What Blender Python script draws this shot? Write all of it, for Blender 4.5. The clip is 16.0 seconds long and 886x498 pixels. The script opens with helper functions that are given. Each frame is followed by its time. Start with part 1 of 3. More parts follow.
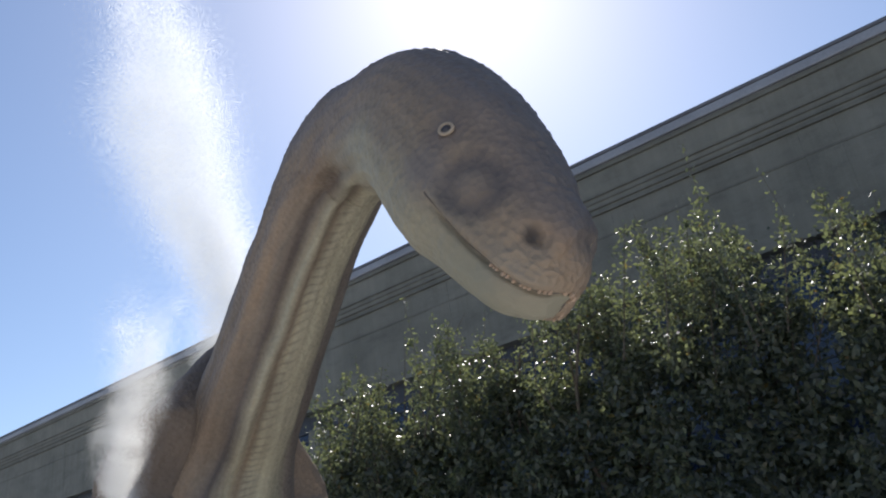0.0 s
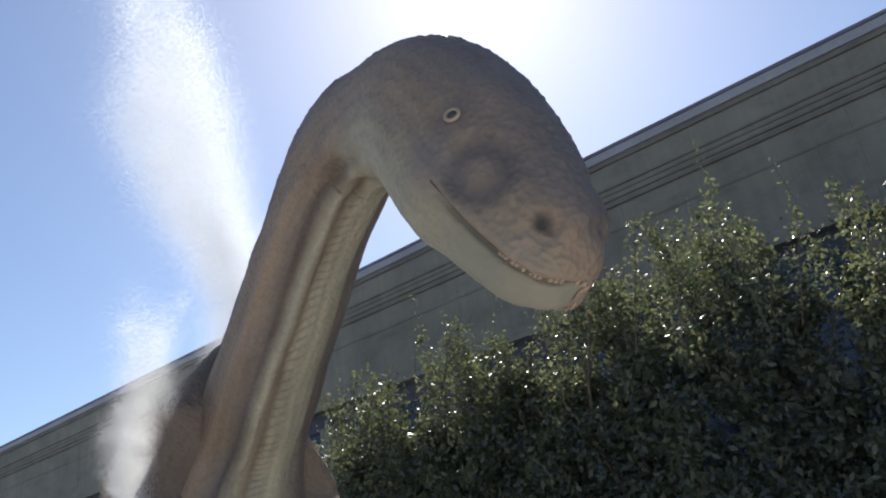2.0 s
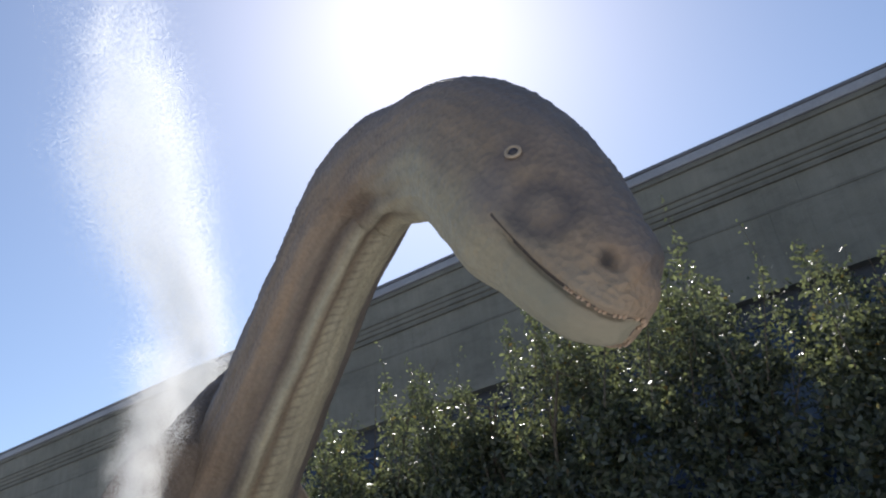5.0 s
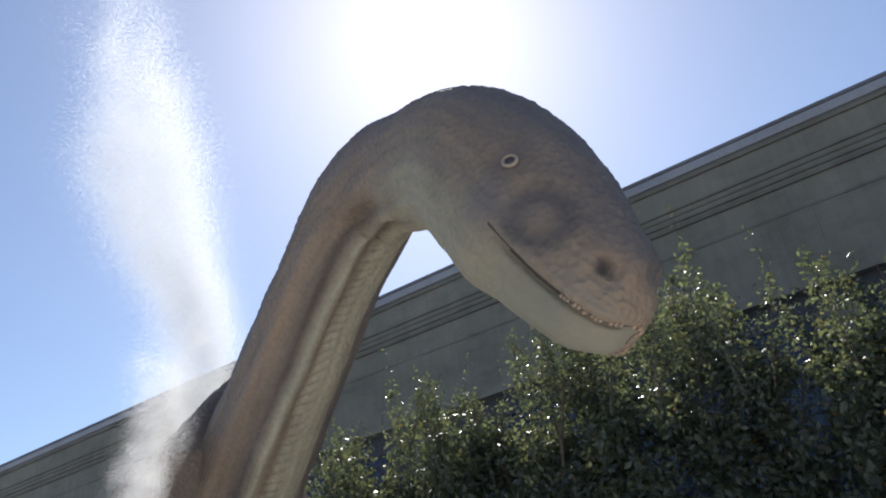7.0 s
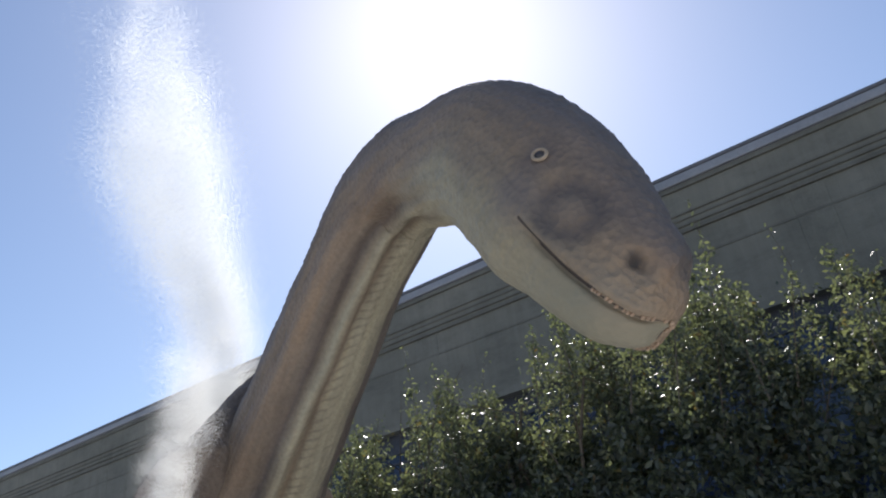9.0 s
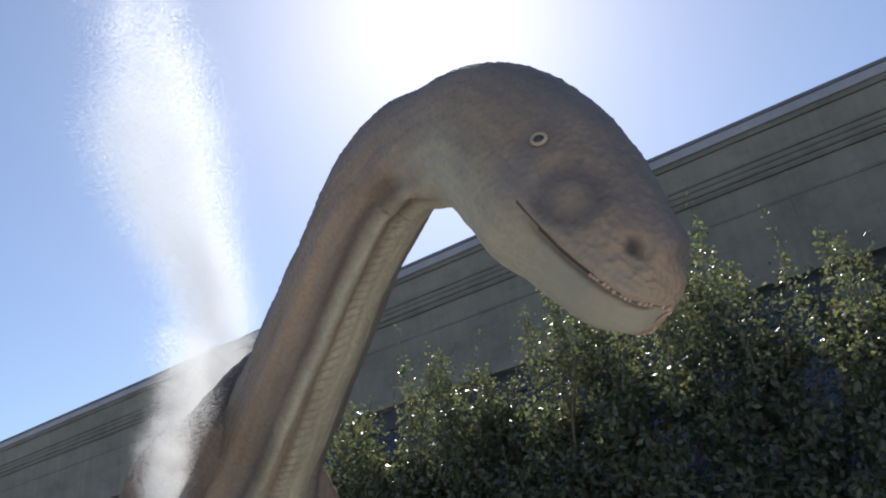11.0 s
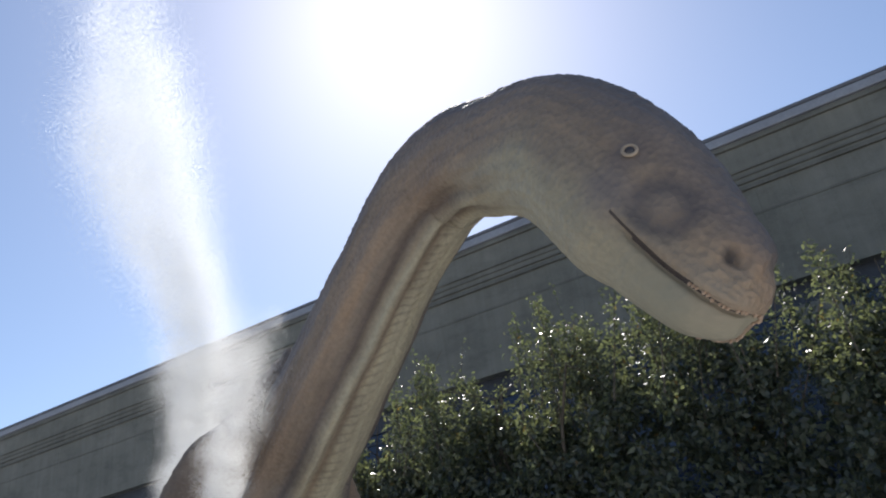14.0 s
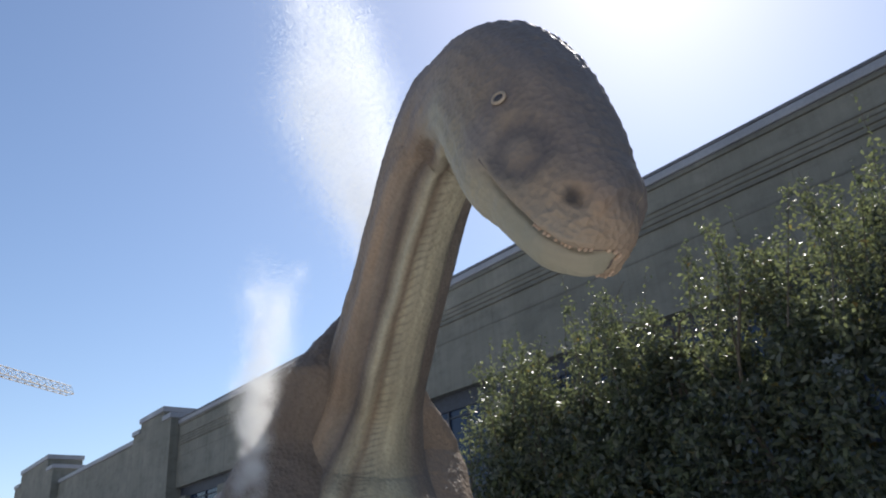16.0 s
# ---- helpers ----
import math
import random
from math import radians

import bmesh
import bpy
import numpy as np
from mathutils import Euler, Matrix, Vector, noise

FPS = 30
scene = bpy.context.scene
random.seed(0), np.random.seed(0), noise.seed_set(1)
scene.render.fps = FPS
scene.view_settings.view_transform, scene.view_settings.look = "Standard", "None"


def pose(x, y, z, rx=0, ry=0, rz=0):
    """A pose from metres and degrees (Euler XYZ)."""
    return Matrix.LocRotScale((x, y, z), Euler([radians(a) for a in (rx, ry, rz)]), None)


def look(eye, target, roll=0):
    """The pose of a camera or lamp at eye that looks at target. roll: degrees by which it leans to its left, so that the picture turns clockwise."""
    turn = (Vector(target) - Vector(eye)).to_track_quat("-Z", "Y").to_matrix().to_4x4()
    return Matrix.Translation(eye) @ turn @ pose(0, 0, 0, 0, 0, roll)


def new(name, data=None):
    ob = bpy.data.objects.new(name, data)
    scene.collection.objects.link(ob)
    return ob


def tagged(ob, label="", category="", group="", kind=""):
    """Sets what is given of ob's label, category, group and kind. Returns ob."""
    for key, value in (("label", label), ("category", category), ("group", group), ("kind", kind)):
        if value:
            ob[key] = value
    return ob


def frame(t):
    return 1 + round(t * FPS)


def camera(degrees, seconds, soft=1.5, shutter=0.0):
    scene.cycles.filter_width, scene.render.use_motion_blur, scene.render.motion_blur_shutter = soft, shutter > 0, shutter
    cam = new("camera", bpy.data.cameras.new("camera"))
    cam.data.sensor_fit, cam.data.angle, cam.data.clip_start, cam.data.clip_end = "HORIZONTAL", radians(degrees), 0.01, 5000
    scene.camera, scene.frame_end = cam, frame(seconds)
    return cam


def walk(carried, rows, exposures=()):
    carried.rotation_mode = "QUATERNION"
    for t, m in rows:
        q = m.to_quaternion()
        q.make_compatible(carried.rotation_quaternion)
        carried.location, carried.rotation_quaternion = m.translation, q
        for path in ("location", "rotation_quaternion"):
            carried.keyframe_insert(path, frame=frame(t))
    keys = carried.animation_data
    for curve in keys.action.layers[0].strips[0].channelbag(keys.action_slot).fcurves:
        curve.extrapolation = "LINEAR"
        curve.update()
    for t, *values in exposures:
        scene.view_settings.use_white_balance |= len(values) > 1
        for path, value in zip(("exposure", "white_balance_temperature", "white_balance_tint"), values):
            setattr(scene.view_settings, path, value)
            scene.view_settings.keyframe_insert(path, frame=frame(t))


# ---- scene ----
cam = camera(59.18, 16.0, 2.0)
PATH = [
    (0, (0.888, 0.228, 1.578), (0.526, 2.020, 2.389), -8.09),
    (0.5, (0.976, 0.243, 1.581), (0.512, 2.019, 2.375), -8.25),
    (1, (1.058, 0.308, 1.592), (0.501, 2.063, 2.373), -7.22),
    (1.5, (1.051, 0.323, 1.583), (0.515, 2.064, 2.409), -6.47),
    (2, (0.874, 0.304, 1.581), (0.488, 2.091, 2.390), -8.59),
    (2.5, (0.680, 0.270, 1.560), (0.374, 2.065, 2.387), -8.85),
    (3, (0.474, 0.297, 1.608), (0.245, 2.095, 2.461), -9.0),
    (3.5, (0.388, 0.274, 1.616), (0.201, 2.065, 2.488), -8.6),
    (6, (0.549, 0.217, 1.534), (0.314, 1.979, 2.451), -8.46),
    (6.5, (0.535, 0.217, 1.548), (0.315, 1.982, 2.462), -8.42),
    (7, (0.532, 0.212, 1.556), (0.297, 1.968, 2.484), -8.42),
    (7.5, (0.527, 0.211, 1.562), (0.294, 1.965, 2.495), -8.38),
    (8, (0.521, 0.210, 1.559), (0.271, 1.959, 2.498), -8.39),
    (8.5, (0.499, 0.210, 1.549), (0.231, 1.955, 2.487), -7.95),
    (9, (0.482, 0.214, 1.547), (0.208, 1.962, 2.479), -7.77),
    (11.5, (0.461, 0.180, 1.574), (0.194, 1.962, 2.442), -7.55),
    (12, (0.277, 0.154, 1.557), (0.045, 1.940, 2.422), -8.6),
    (12.5, (0.174, 0.123, 1.553), (-0.006, 1.913, 2.426), -8.85),
    (13, (0.125, 0.106, 1.552), (-0.031, 1.907, 2.406), -8.89),
    (13.5, (0.101, 0.078, 1.550), (-0.058, 1.873, 2.417), -8.75),
    (14, (0.015, 0.081, 1.605), (-0.144, 1.869, 2.488), -8.21),
    (14.5, (-0.010, 0.074, 1.608), (-0.170, 1.862, 2.489), -7.94),
    (15, (0.168, 0.058, 1.512), (-0.048, 1.844, 2.386), -7.53),
    (15.2, (0.367, 0.080, 1.488), (0.073, 1.852, 2.366), -7.2),
    (15.4, (0.646, 0.089, 1.435), (0.242, 1.848, 2.297), -7.0),
    (15.5, (0.789, 0.055, 1.395), (0.320, 1.797, 2.258), -6.9),
    (15.6, (0.945, -0.013, 1.406), (0.403, 1.713, 2.260), -6.31),
    (15.8, (1.217, -0.008, 1.421), (0.535, 1.682, 2.245), -5.05),
    (16, (1.349, 0.232, 1.430), (0.535, 1.880, 2.219), -3.80),
]
walk(cam, [(t, look(eye, target, roll)) for t, eye, target, roll in PATH], [(0, 0.1, 6270, 12), (16, 0.1, 6270, 12)])

# ---------------------------------------------------------------- world and light
SUN = Vector((math.sin(radians(-6.0)) * math.cos(radians(44.5)), math.cos(radians(-6.0)) * math.cos(radians(44.5)), math.sin(radians(44.5))))
world = bpy.data.worlds.new("world")
scene.world = world
world.use_nodes = True
wn = world.node_tree.nodes
sky = wn.new("ShaderNodeTexSky")
sky.sky_type = "NISHITA"
sky.sun_disc = False
sky.sun_elevation = radians(44.5)
sky.sun_rotation = radians(-6.0)
sky.air_density = 1.0
sky.dust_density = 0.5
sky.ozone_density = 2.0
wn["Background"].inputs["Strength"].default_value = 0.126
world.node_tree.links.new(sky.outputs[0], wn["Background"].inputs["Color"])
sun_data = bpy.data.lights.new("sun", "SUN")
sun_data.energy, sun_data.angle, sun_data.color = 5.0, radians(0.53), (1.0, 0.95, 0.86)
sun_lamp = new("sun", sun_data)
sun_lamp.matrix_world = look(SUN * 60, (0, 0, 0))
scene.view_settings.exposure = 0.0


# ---------------------------------------------------------------- materials
def material(name):
    m = bpy.data.materials.new(name)
    m.use_nodes = True
    return m, m.node_tree.nodes, m.node_tree.links, m.node_tree.nodes["Principled BSDF"]


def node(nodes, kind, **values):
    n = nodes.new(kind)
    for key, value in values.items():
        n.inputs[key.replace("_", " ")].default_value = value
    return n


def ramp(nodes, links, source, stops):
    r = nodes.new("ShaderNodeValToRGB")
    while len(r.color_ramp.elements) < len(stops):
        r.color_ramp.elements.new(0.5)
    for e, (at, c) in zip(r.color_ramp.elements, stops):
        e.position, e.color = at, (*c, 1)
    links.new(source, r.inputs["Fac"])
    return r.outputs["Color"]


def mix(nodes, links, a, b, fac, mode="MIX"):
    m = nodes.new("ShaderNodeMix")
    m.data_type, m.blend_type = "RGBA", mode
    for socket, value in (("Factor", fac), ("A", a), ("B", b)):
        s = [i for i in m.inputs if i.name == socket and i.enabled][0]
        if isinstance(value, (int, float)):
            s.default_value = value
        elif isinstance(value, tuple):
            s.default_value = (*value, 1)
        else:
            links.new(value, s)
    return [o for o in m.outputs if o.enabled][0]


def calc(nodes, links, op, a, b=0.0, c=0.0, clamp=False):
    m = nodes.new("ShaderNodeMath")
    m.operation, m.use_clamp = op, clamp
    for i, value in enumerate((a, b, c)):
        if isinstance(value, (int, float)):
            m.inputs[i].default_value = value
        else:
            links.new(value, m.inputs[i])
    return m.outputs[0]


def noise_at(nodes, links, coords, scale, detail=5.0, rough=0.55):
    n = node(nodes, "ShaderNodeTexNoise", Scale=scale, Detail=detail, Roughness=rough)
    links.new(coords, n.inputs["Vector"])
    return n.outputs["Fac"]


def stretched(nodes, links, coords, scale):
    m = nodes.new("ShaderNodeMapping")
    m.inputs["Scale"].default_value = scale
    links.new(coords, m.inputs["Vector"])
    return m.outputs["Vector"]


def bump(nodes, links, height, strength, distance, chain=None):
    b = node(nodes, "ShaderNodeBump", Strength=strength, Distance=distance)
    links.new(height, b.inputs["Height"])
    if chain is not None:
        links.new(chain, b.inputs["Normal"])
    return b.outputs["Normal"]


def weathered(name, low, high, rough=0.85, grain=40.0, streaks=True, metal=0.0):
    """Painted or bare masonry: blotches, rain streaks and a fine grain."""
    m, nodes, links, p = material(name)
    co = nodes.new("ShaderNodeTexCoord").outputs["Object"]
    broad = noise_at(nodes, links, co, 0.55, 9, 0.62)
    c = ramp(nodes, links, broad, [(0.3, low), (0.7, high)])
    if streaks:
        patch = noise_at(nodes, links, stretched(nodes, links, co, (0.5, 0.5, 1.3)), 1.7, 8, 0.7)
        c = mix(nodes, links, c, ramp(nodes, links, patch, [(0.34, (0.60, 0.60, 0.58)), (0.5, (1, 1, 1)), (0.68, (1.12, 1.10, 1.04))]), 0.55, "MULTIPLY")
        s = noise_at(nodes, links, stretched(nodes, links, co, (3.0, 3.0, 0.18)), 1.6, 6, 0.65)
        c = mix(nodes, links, c, ramp(nodes, links, s, [(0.36, (0.70, 0.69, 0.66)), (0.62, (1, 1, 1))]), 0.42, "MULTIPLY")
    fine = noise_at(nodes, links, co, grain, 4)
    c = mix(nodes, links, c, ramp(nodes, links, fine, [(0.3, (0.8, 0.8, 0.8)), (0.7, (1.1, 1.1, 1.1))]), 0.6, "MULTIPLY")
    links.new(c, p.inputs["Base Color"])
    p.inputs["Roughness"].default_value = rough
    p.inputs["Metallic"].default_value = metal
    links.new(bump(nodes, links, fine, 0.35, 0.01), p.inputs["Normal"])
    return m


def plain(name, colour, rough=0.6, metal=0.0, vary=0.25, scale=8.0):
    m, nodes, links, p = material(name)
    co = nodes.new("ShaderNodeTexCoord").outputs["Object"]
    n = noise_at(nodes, links, co, scale, 5)
    c = ramp(nodes, links, n, [(0.3, tuple(v * (1 - vary) for v in colour)), (0.7, tuple(v * (1 + vary) for v in colour))])
    links.new(c, p.inputs["Base Color"])
    p.inputs["Roughness"].default_value, p.inputs["Metallic"].default_value = rough, metal
    links.new(bump(nodes, links, n, 0.2, 0.01), p.inputs["Normal"])
    return m


def leaf_material(name, dark, light):
    m, nodes, links, p = material(name)
    geo = nodes.new("ShaderNodeNewGeometry")
    c = ramp(nodes, links, geo.outputs["Random Per Island"], [(0.0, dark), (0.55, light), (0.97, tuple(v * 1.5 for v in light)), (1.0, (0.16, 0.10, 0.03))])
    links.new(c, p.inputs["Base Color"])
    p.inputs["Roughness"].default_value = 0.33
    t = nodes.new("ShaderNodeBsdfTranslucent")
    links.new(mix(nodes, links, c, (1.45, 1.55, 0.8), 1.0, "MULTIPLY"), t.inputs["Color"])
    blend = nodes.new("ShaderNodeMixShader")
    blend.inputs["Fac"].default_value = 0.5
    links.new(p.outputs[0], blend.inputs[1])
    links.new(t.outputs[0], blend.inputs[2])
    links.new(blend.outputs[0], nodes["Material Output"].inputs["Surface"])
    return m


def glass_material():
    m, nodes, links, p = material("window_glass")
    p.inputs["Base Color"].default_value = (0.02, 0.03, 0.06, 1)
    p.inputs["Roughness"].default_value = 0.06
    p.inputs["IOR"].default_value = 1.42
    co = nodes.new("ShaderNodeTexCoord").outputs["Object"]
    links.new(bump(nodes, links, noise_at(nodes, links, co, 1.2, 2), 0.05, 0.02), p.inputs["Normal"])
    return m


def skin_material():
    """Painted hide: grey-brown back, tawny flank stripes, pale throat; pebbled scales. The UV map holds metres along the spine and turns round it."""
    m, nodes, links, p = material("painted_hide")
    co = nodes.new("ShaderNodeTexCoord").outputs["Object"]
    uv = nodes.new("ShaderNodeUVMap")
    uv.uv_map = "spine"
    sep = nodes.new("ShaderNodeSeparateXYZ")
    links.new(uv.outputs["UV"], sep.inputs[0])
    along, turn = sep.outputs["X"], sep.outputs["Y"]
    wob = noise_at(nodes, links, co, 2.6, 5)
    # 0 on the throat, 1 on the back
    away = calc(nodes, links, "MULTIPLY", calc(nodes, links, "ABSOLUTE", calc(nodes, links, "SUBTRACT", turn, 0.5)), 2.0)
    away = calc(nodes, links, "ADD", away, calc(nodes, links, "MULTIPLY", calc(nodes, links, "SUBTRACT", wob, 0.5), 0.22))
    c = ramp(nodes, links, away, [(0.0, (0.46, 0.39, 0.26)), (0.24, (0.42, 0.345, 0.22)), (0.36, (0.29, 0.22, 0.15)), (0.48, (0.31, 0.22, 0.145)), (0.66, (0.225, 0.17, 0.135)), (0.85, (0.175, 0.145, 0.125))])
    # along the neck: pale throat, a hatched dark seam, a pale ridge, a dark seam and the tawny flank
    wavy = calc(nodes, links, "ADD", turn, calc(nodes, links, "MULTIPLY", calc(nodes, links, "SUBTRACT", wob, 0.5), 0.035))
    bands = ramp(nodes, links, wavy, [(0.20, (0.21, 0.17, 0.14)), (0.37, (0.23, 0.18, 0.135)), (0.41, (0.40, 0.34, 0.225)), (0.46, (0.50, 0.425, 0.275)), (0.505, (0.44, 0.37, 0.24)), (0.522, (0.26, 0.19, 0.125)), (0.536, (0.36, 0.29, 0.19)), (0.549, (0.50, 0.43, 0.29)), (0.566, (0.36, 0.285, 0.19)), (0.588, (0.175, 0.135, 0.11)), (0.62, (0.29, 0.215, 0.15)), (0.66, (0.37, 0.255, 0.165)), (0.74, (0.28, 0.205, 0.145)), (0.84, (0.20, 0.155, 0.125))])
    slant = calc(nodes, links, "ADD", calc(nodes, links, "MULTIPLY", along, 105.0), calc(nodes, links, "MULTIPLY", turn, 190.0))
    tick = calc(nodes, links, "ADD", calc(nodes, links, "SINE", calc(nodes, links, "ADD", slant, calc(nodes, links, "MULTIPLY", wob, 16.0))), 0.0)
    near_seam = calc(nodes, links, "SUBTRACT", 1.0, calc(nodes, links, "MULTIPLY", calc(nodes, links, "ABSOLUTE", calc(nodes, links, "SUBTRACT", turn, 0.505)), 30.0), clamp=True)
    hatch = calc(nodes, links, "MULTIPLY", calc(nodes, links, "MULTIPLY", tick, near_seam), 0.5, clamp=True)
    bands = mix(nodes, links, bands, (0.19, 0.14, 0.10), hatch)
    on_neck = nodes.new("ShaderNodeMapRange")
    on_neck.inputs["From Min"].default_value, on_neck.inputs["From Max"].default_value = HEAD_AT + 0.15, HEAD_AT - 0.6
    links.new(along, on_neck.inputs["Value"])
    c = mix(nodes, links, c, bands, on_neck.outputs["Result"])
    lengthwise = noise_at(nodes, links, stretched(nodes, links, uv.outputs["UV"], (1.1, 22.0, 1.0)), 1.0, 5, 0.6)
    c = mix(nodes, links, c, ramp(nodes, links, lengthwise, [(0.36, (0.62, 0.60, 0.60)), (0.55, (1, 1, 1)), (0.7, (1.12, 1.02, 0.9))]), calc(nodes, links, "ADD", 0.25, calc(nodes, links, "MULTIPLY", on_neck.outputs["Result"], 0.4)), "MULTIPLY")
    blotch = noise_at(nodes, links, co, 5.5, 6, 0.65)
    c = mix(nodes, links, c, ramp(nodes, links, blotch, [(0.35, (0.78, 0.78, 0.80)), (0.6, (1.05, 1.03, 1.0))]), 0.5, "MULTIPLY")
    fine = noise_at(nodes, links, co, 46.0, 4)
    c = mix(nodes, links, c, ramp(nodes, links, fine, [(0.3, (0.82, 0.82, 0.82)), (0.7, (1.12, 1.12, 1.12))]), 0.7, "MULTIPLY")

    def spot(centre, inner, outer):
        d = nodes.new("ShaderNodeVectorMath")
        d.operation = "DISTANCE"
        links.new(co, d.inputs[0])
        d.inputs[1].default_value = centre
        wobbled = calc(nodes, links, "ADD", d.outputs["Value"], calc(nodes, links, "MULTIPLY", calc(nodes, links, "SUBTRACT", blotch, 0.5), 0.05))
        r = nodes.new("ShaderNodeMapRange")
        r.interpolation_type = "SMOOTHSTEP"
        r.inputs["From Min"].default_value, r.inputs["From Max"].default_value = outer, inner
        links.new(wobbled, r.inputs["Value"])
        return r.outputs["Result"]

    def span(value, lo, hi):
        r = nodes.new("ShaderNodeMapRange")
        r.interpolation_type = "SMOOTHSTEP"
        r.inputs["From Min"].default_value, r.inputs["From Max"].default_value = lo, hi
        links.new(value, r.inputs["Value"])
        return r.outputs["Result"]

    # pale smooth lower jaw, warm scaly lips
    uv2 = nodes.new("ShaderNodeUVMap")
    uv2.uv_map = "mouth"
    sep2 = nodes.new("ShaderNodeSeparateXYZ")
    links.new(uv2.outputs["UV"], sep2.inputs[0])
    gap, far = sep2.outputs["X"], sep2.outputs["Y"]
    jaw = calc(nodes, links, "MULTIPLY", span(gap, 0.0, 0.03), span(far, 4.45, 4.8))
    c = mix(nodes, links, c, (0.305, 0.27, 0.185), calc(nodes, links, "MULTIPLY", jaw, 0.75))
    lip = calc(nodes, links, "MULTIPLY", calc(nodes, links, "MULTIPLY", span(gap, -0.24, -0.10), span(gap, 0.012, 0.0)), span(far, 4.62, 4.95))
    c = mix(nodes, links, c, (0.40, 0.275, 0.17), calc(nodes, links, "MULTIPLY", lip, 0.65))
    for centre, inner, outer, colour, k in COLOUR_SPOTS:
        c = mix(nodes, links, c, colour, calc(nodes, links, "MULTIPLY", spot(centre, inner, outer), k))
    c = mix(nodes, links, c, (0.81, 0.855, 0.915), 1.0, "MULTIPLY")
    links.new(c, p.inputs["Base Color"])
    p.inputs["Roughness"].default_value = 0.62
    p.inputs["Specular IOR Level"].default_value = 0.35
    scales = node(nodes, "ShaderNodeTexVoronoi", Scale=34.0, Randomness=0.9)
    links.new(co, scales.inputs["Vector"])
    plates = node(nodes, "ShaderNodeTexVoronoi", Scale=17.0, Randomness=1.0)
    links.new(stretched(nodes, links, co, (1.0, 1.0, 1.7)), plates.inputs["Vector"])
    n0 = bump(nodes, links, plates.outputs["Distance"], 0.14, 0.018)
    n1 = bump(nodes, links, calc(nodes, links, "MULTIPLY", scales.outputs["Distance"], calc(nodes, links, "ADD", calc(nodes, links, "SUBTRACT", 1.0, calc(nodes, links, "MULTIPLY", jaw, 0.8)), calc(nodes, links, "MULTIPLY", lip, 0.8))), 0.5, 0.014, n0)
    n2 = bump(nodes, links, blotch, 0.25, 0.03, n1)
    links.new(bump(nodes, links, fine, 0.4, 0.006, n2), p.inputs["Normal"])
    return m


HEAD_AT = 3.75  # metres along the spine at which the neck ends

# colour marks on the head, with recess darkening put into hollow and nostril: centre, inner and outer reach, colour,
# strength
COLOUR_SPOTS = [
    # darker ring over the sunken window before the eye, paler raised middle
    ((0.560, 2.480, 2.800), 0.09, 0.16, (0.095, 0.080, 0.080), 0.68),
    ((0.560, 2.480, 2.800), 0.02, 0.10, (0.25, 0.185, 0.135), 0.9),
    ((0.749, 2.447, 2.541), 0.05, 0.15, (0.37, 0.235, 0.14), 0.6),
    ((0.661, 2.456, 2.444), 0.05, 0.2, (0.38, 0.30, 0.21), 0.5),
    # dark colour over the nostril's dent
    ((0.743, 2.452, 2.560), 0.014, 0.056, (0.04, 0.035, 0.035), 0.85),
    ((0.506, 2.466, 3.047), 0.03, 0.10, (0.17, 0.13, 0.11), 0.6),
    ((0.408, 2.552, 2.918), 0.03, 0.16, (0.18, 0.15, 0.145), 0.5),
]
M_WALL = weathered("stained_concrete_wall", (0.140, 0.138, 0.116), (0.225, 0.217, 0.184))
M_BAND = weathered("concrete_moulding", (0.110, 0.108, 0.092), (0.185, 0.18, 0.155))
M_CAP = weathered("coping_sheet_metal", (0.22, 0.225, 0.25), (0.31, 0.315, 0.34), 0.55, 20.0, False, 0.1)
M_LIP = weathered("dull_lead_edge", (0.09, 0.09, 0.10), (0.15, 0.15, 0.165), 0.6, 20.0, False, 0.1)
# dark frame paint; the window head's recess shade is put into this colour
M_FRAME_SHADE = plain("dark_frame_and_recess_shade", (0.035, 0.04, 0.055), 0.6)
M_GLASS = glass_material()
M_TOOTH = plain("dull_ivory_teeth", (0.40, 0.28, 0.19), 0.5)
M_EYE_RING = plain("tawny_eye_ring", (0.36, 0.28, 0.20), 0.6)
M_EYE = plain("dark_glass_eye", (0.05, 0.04, 0.038), 0.3)
# shade of the mouth gap, put in as a dark colour
M_MOUTH_SHADE = plain("mouth_line_shade", (0.055, 0.04, 0.035), 0.6)
M_LEAF = leaf_material("green_leaves", (0.066, 0.077, 0.068), (0.120, 0.126, 0.092))
M_BARK = plain("shrub_bark", (0.11, 0.085, 0.06), 0.9, 0.0, 0.35, 14.0)
M_GROUND = plain("pale_concrete_paving", (0.55, 0.53, 0.50), 0.9, 0.0, 0.12, 5.0)
M_STEEL = plain("yellow_crane_steel", (0.36, 0.27, 0.16), 0.55)
M_ROOF = plain("roof_felt", (0.09, 0.09, 0.09), 0.95)


# ---------------------------------------------------------------- mesh helpers
def part(name, bm, mat, parent, label=""):
    me = bpy.data.meshes.new(name)
    bm.to_mesh(me)
    bm.free()
    return hang(name, me, mat, parent, label)


def hang(name, me, mat, parent, label=""):
    if mat is not None:
        me.materials.append(mat)
    ob = new(name, me)
    if parent is not None:
        ob.parent = parent
        ob.matrix_parent_inverse = parent.matrix_basis.inverted()
    return tagged(ob, label)


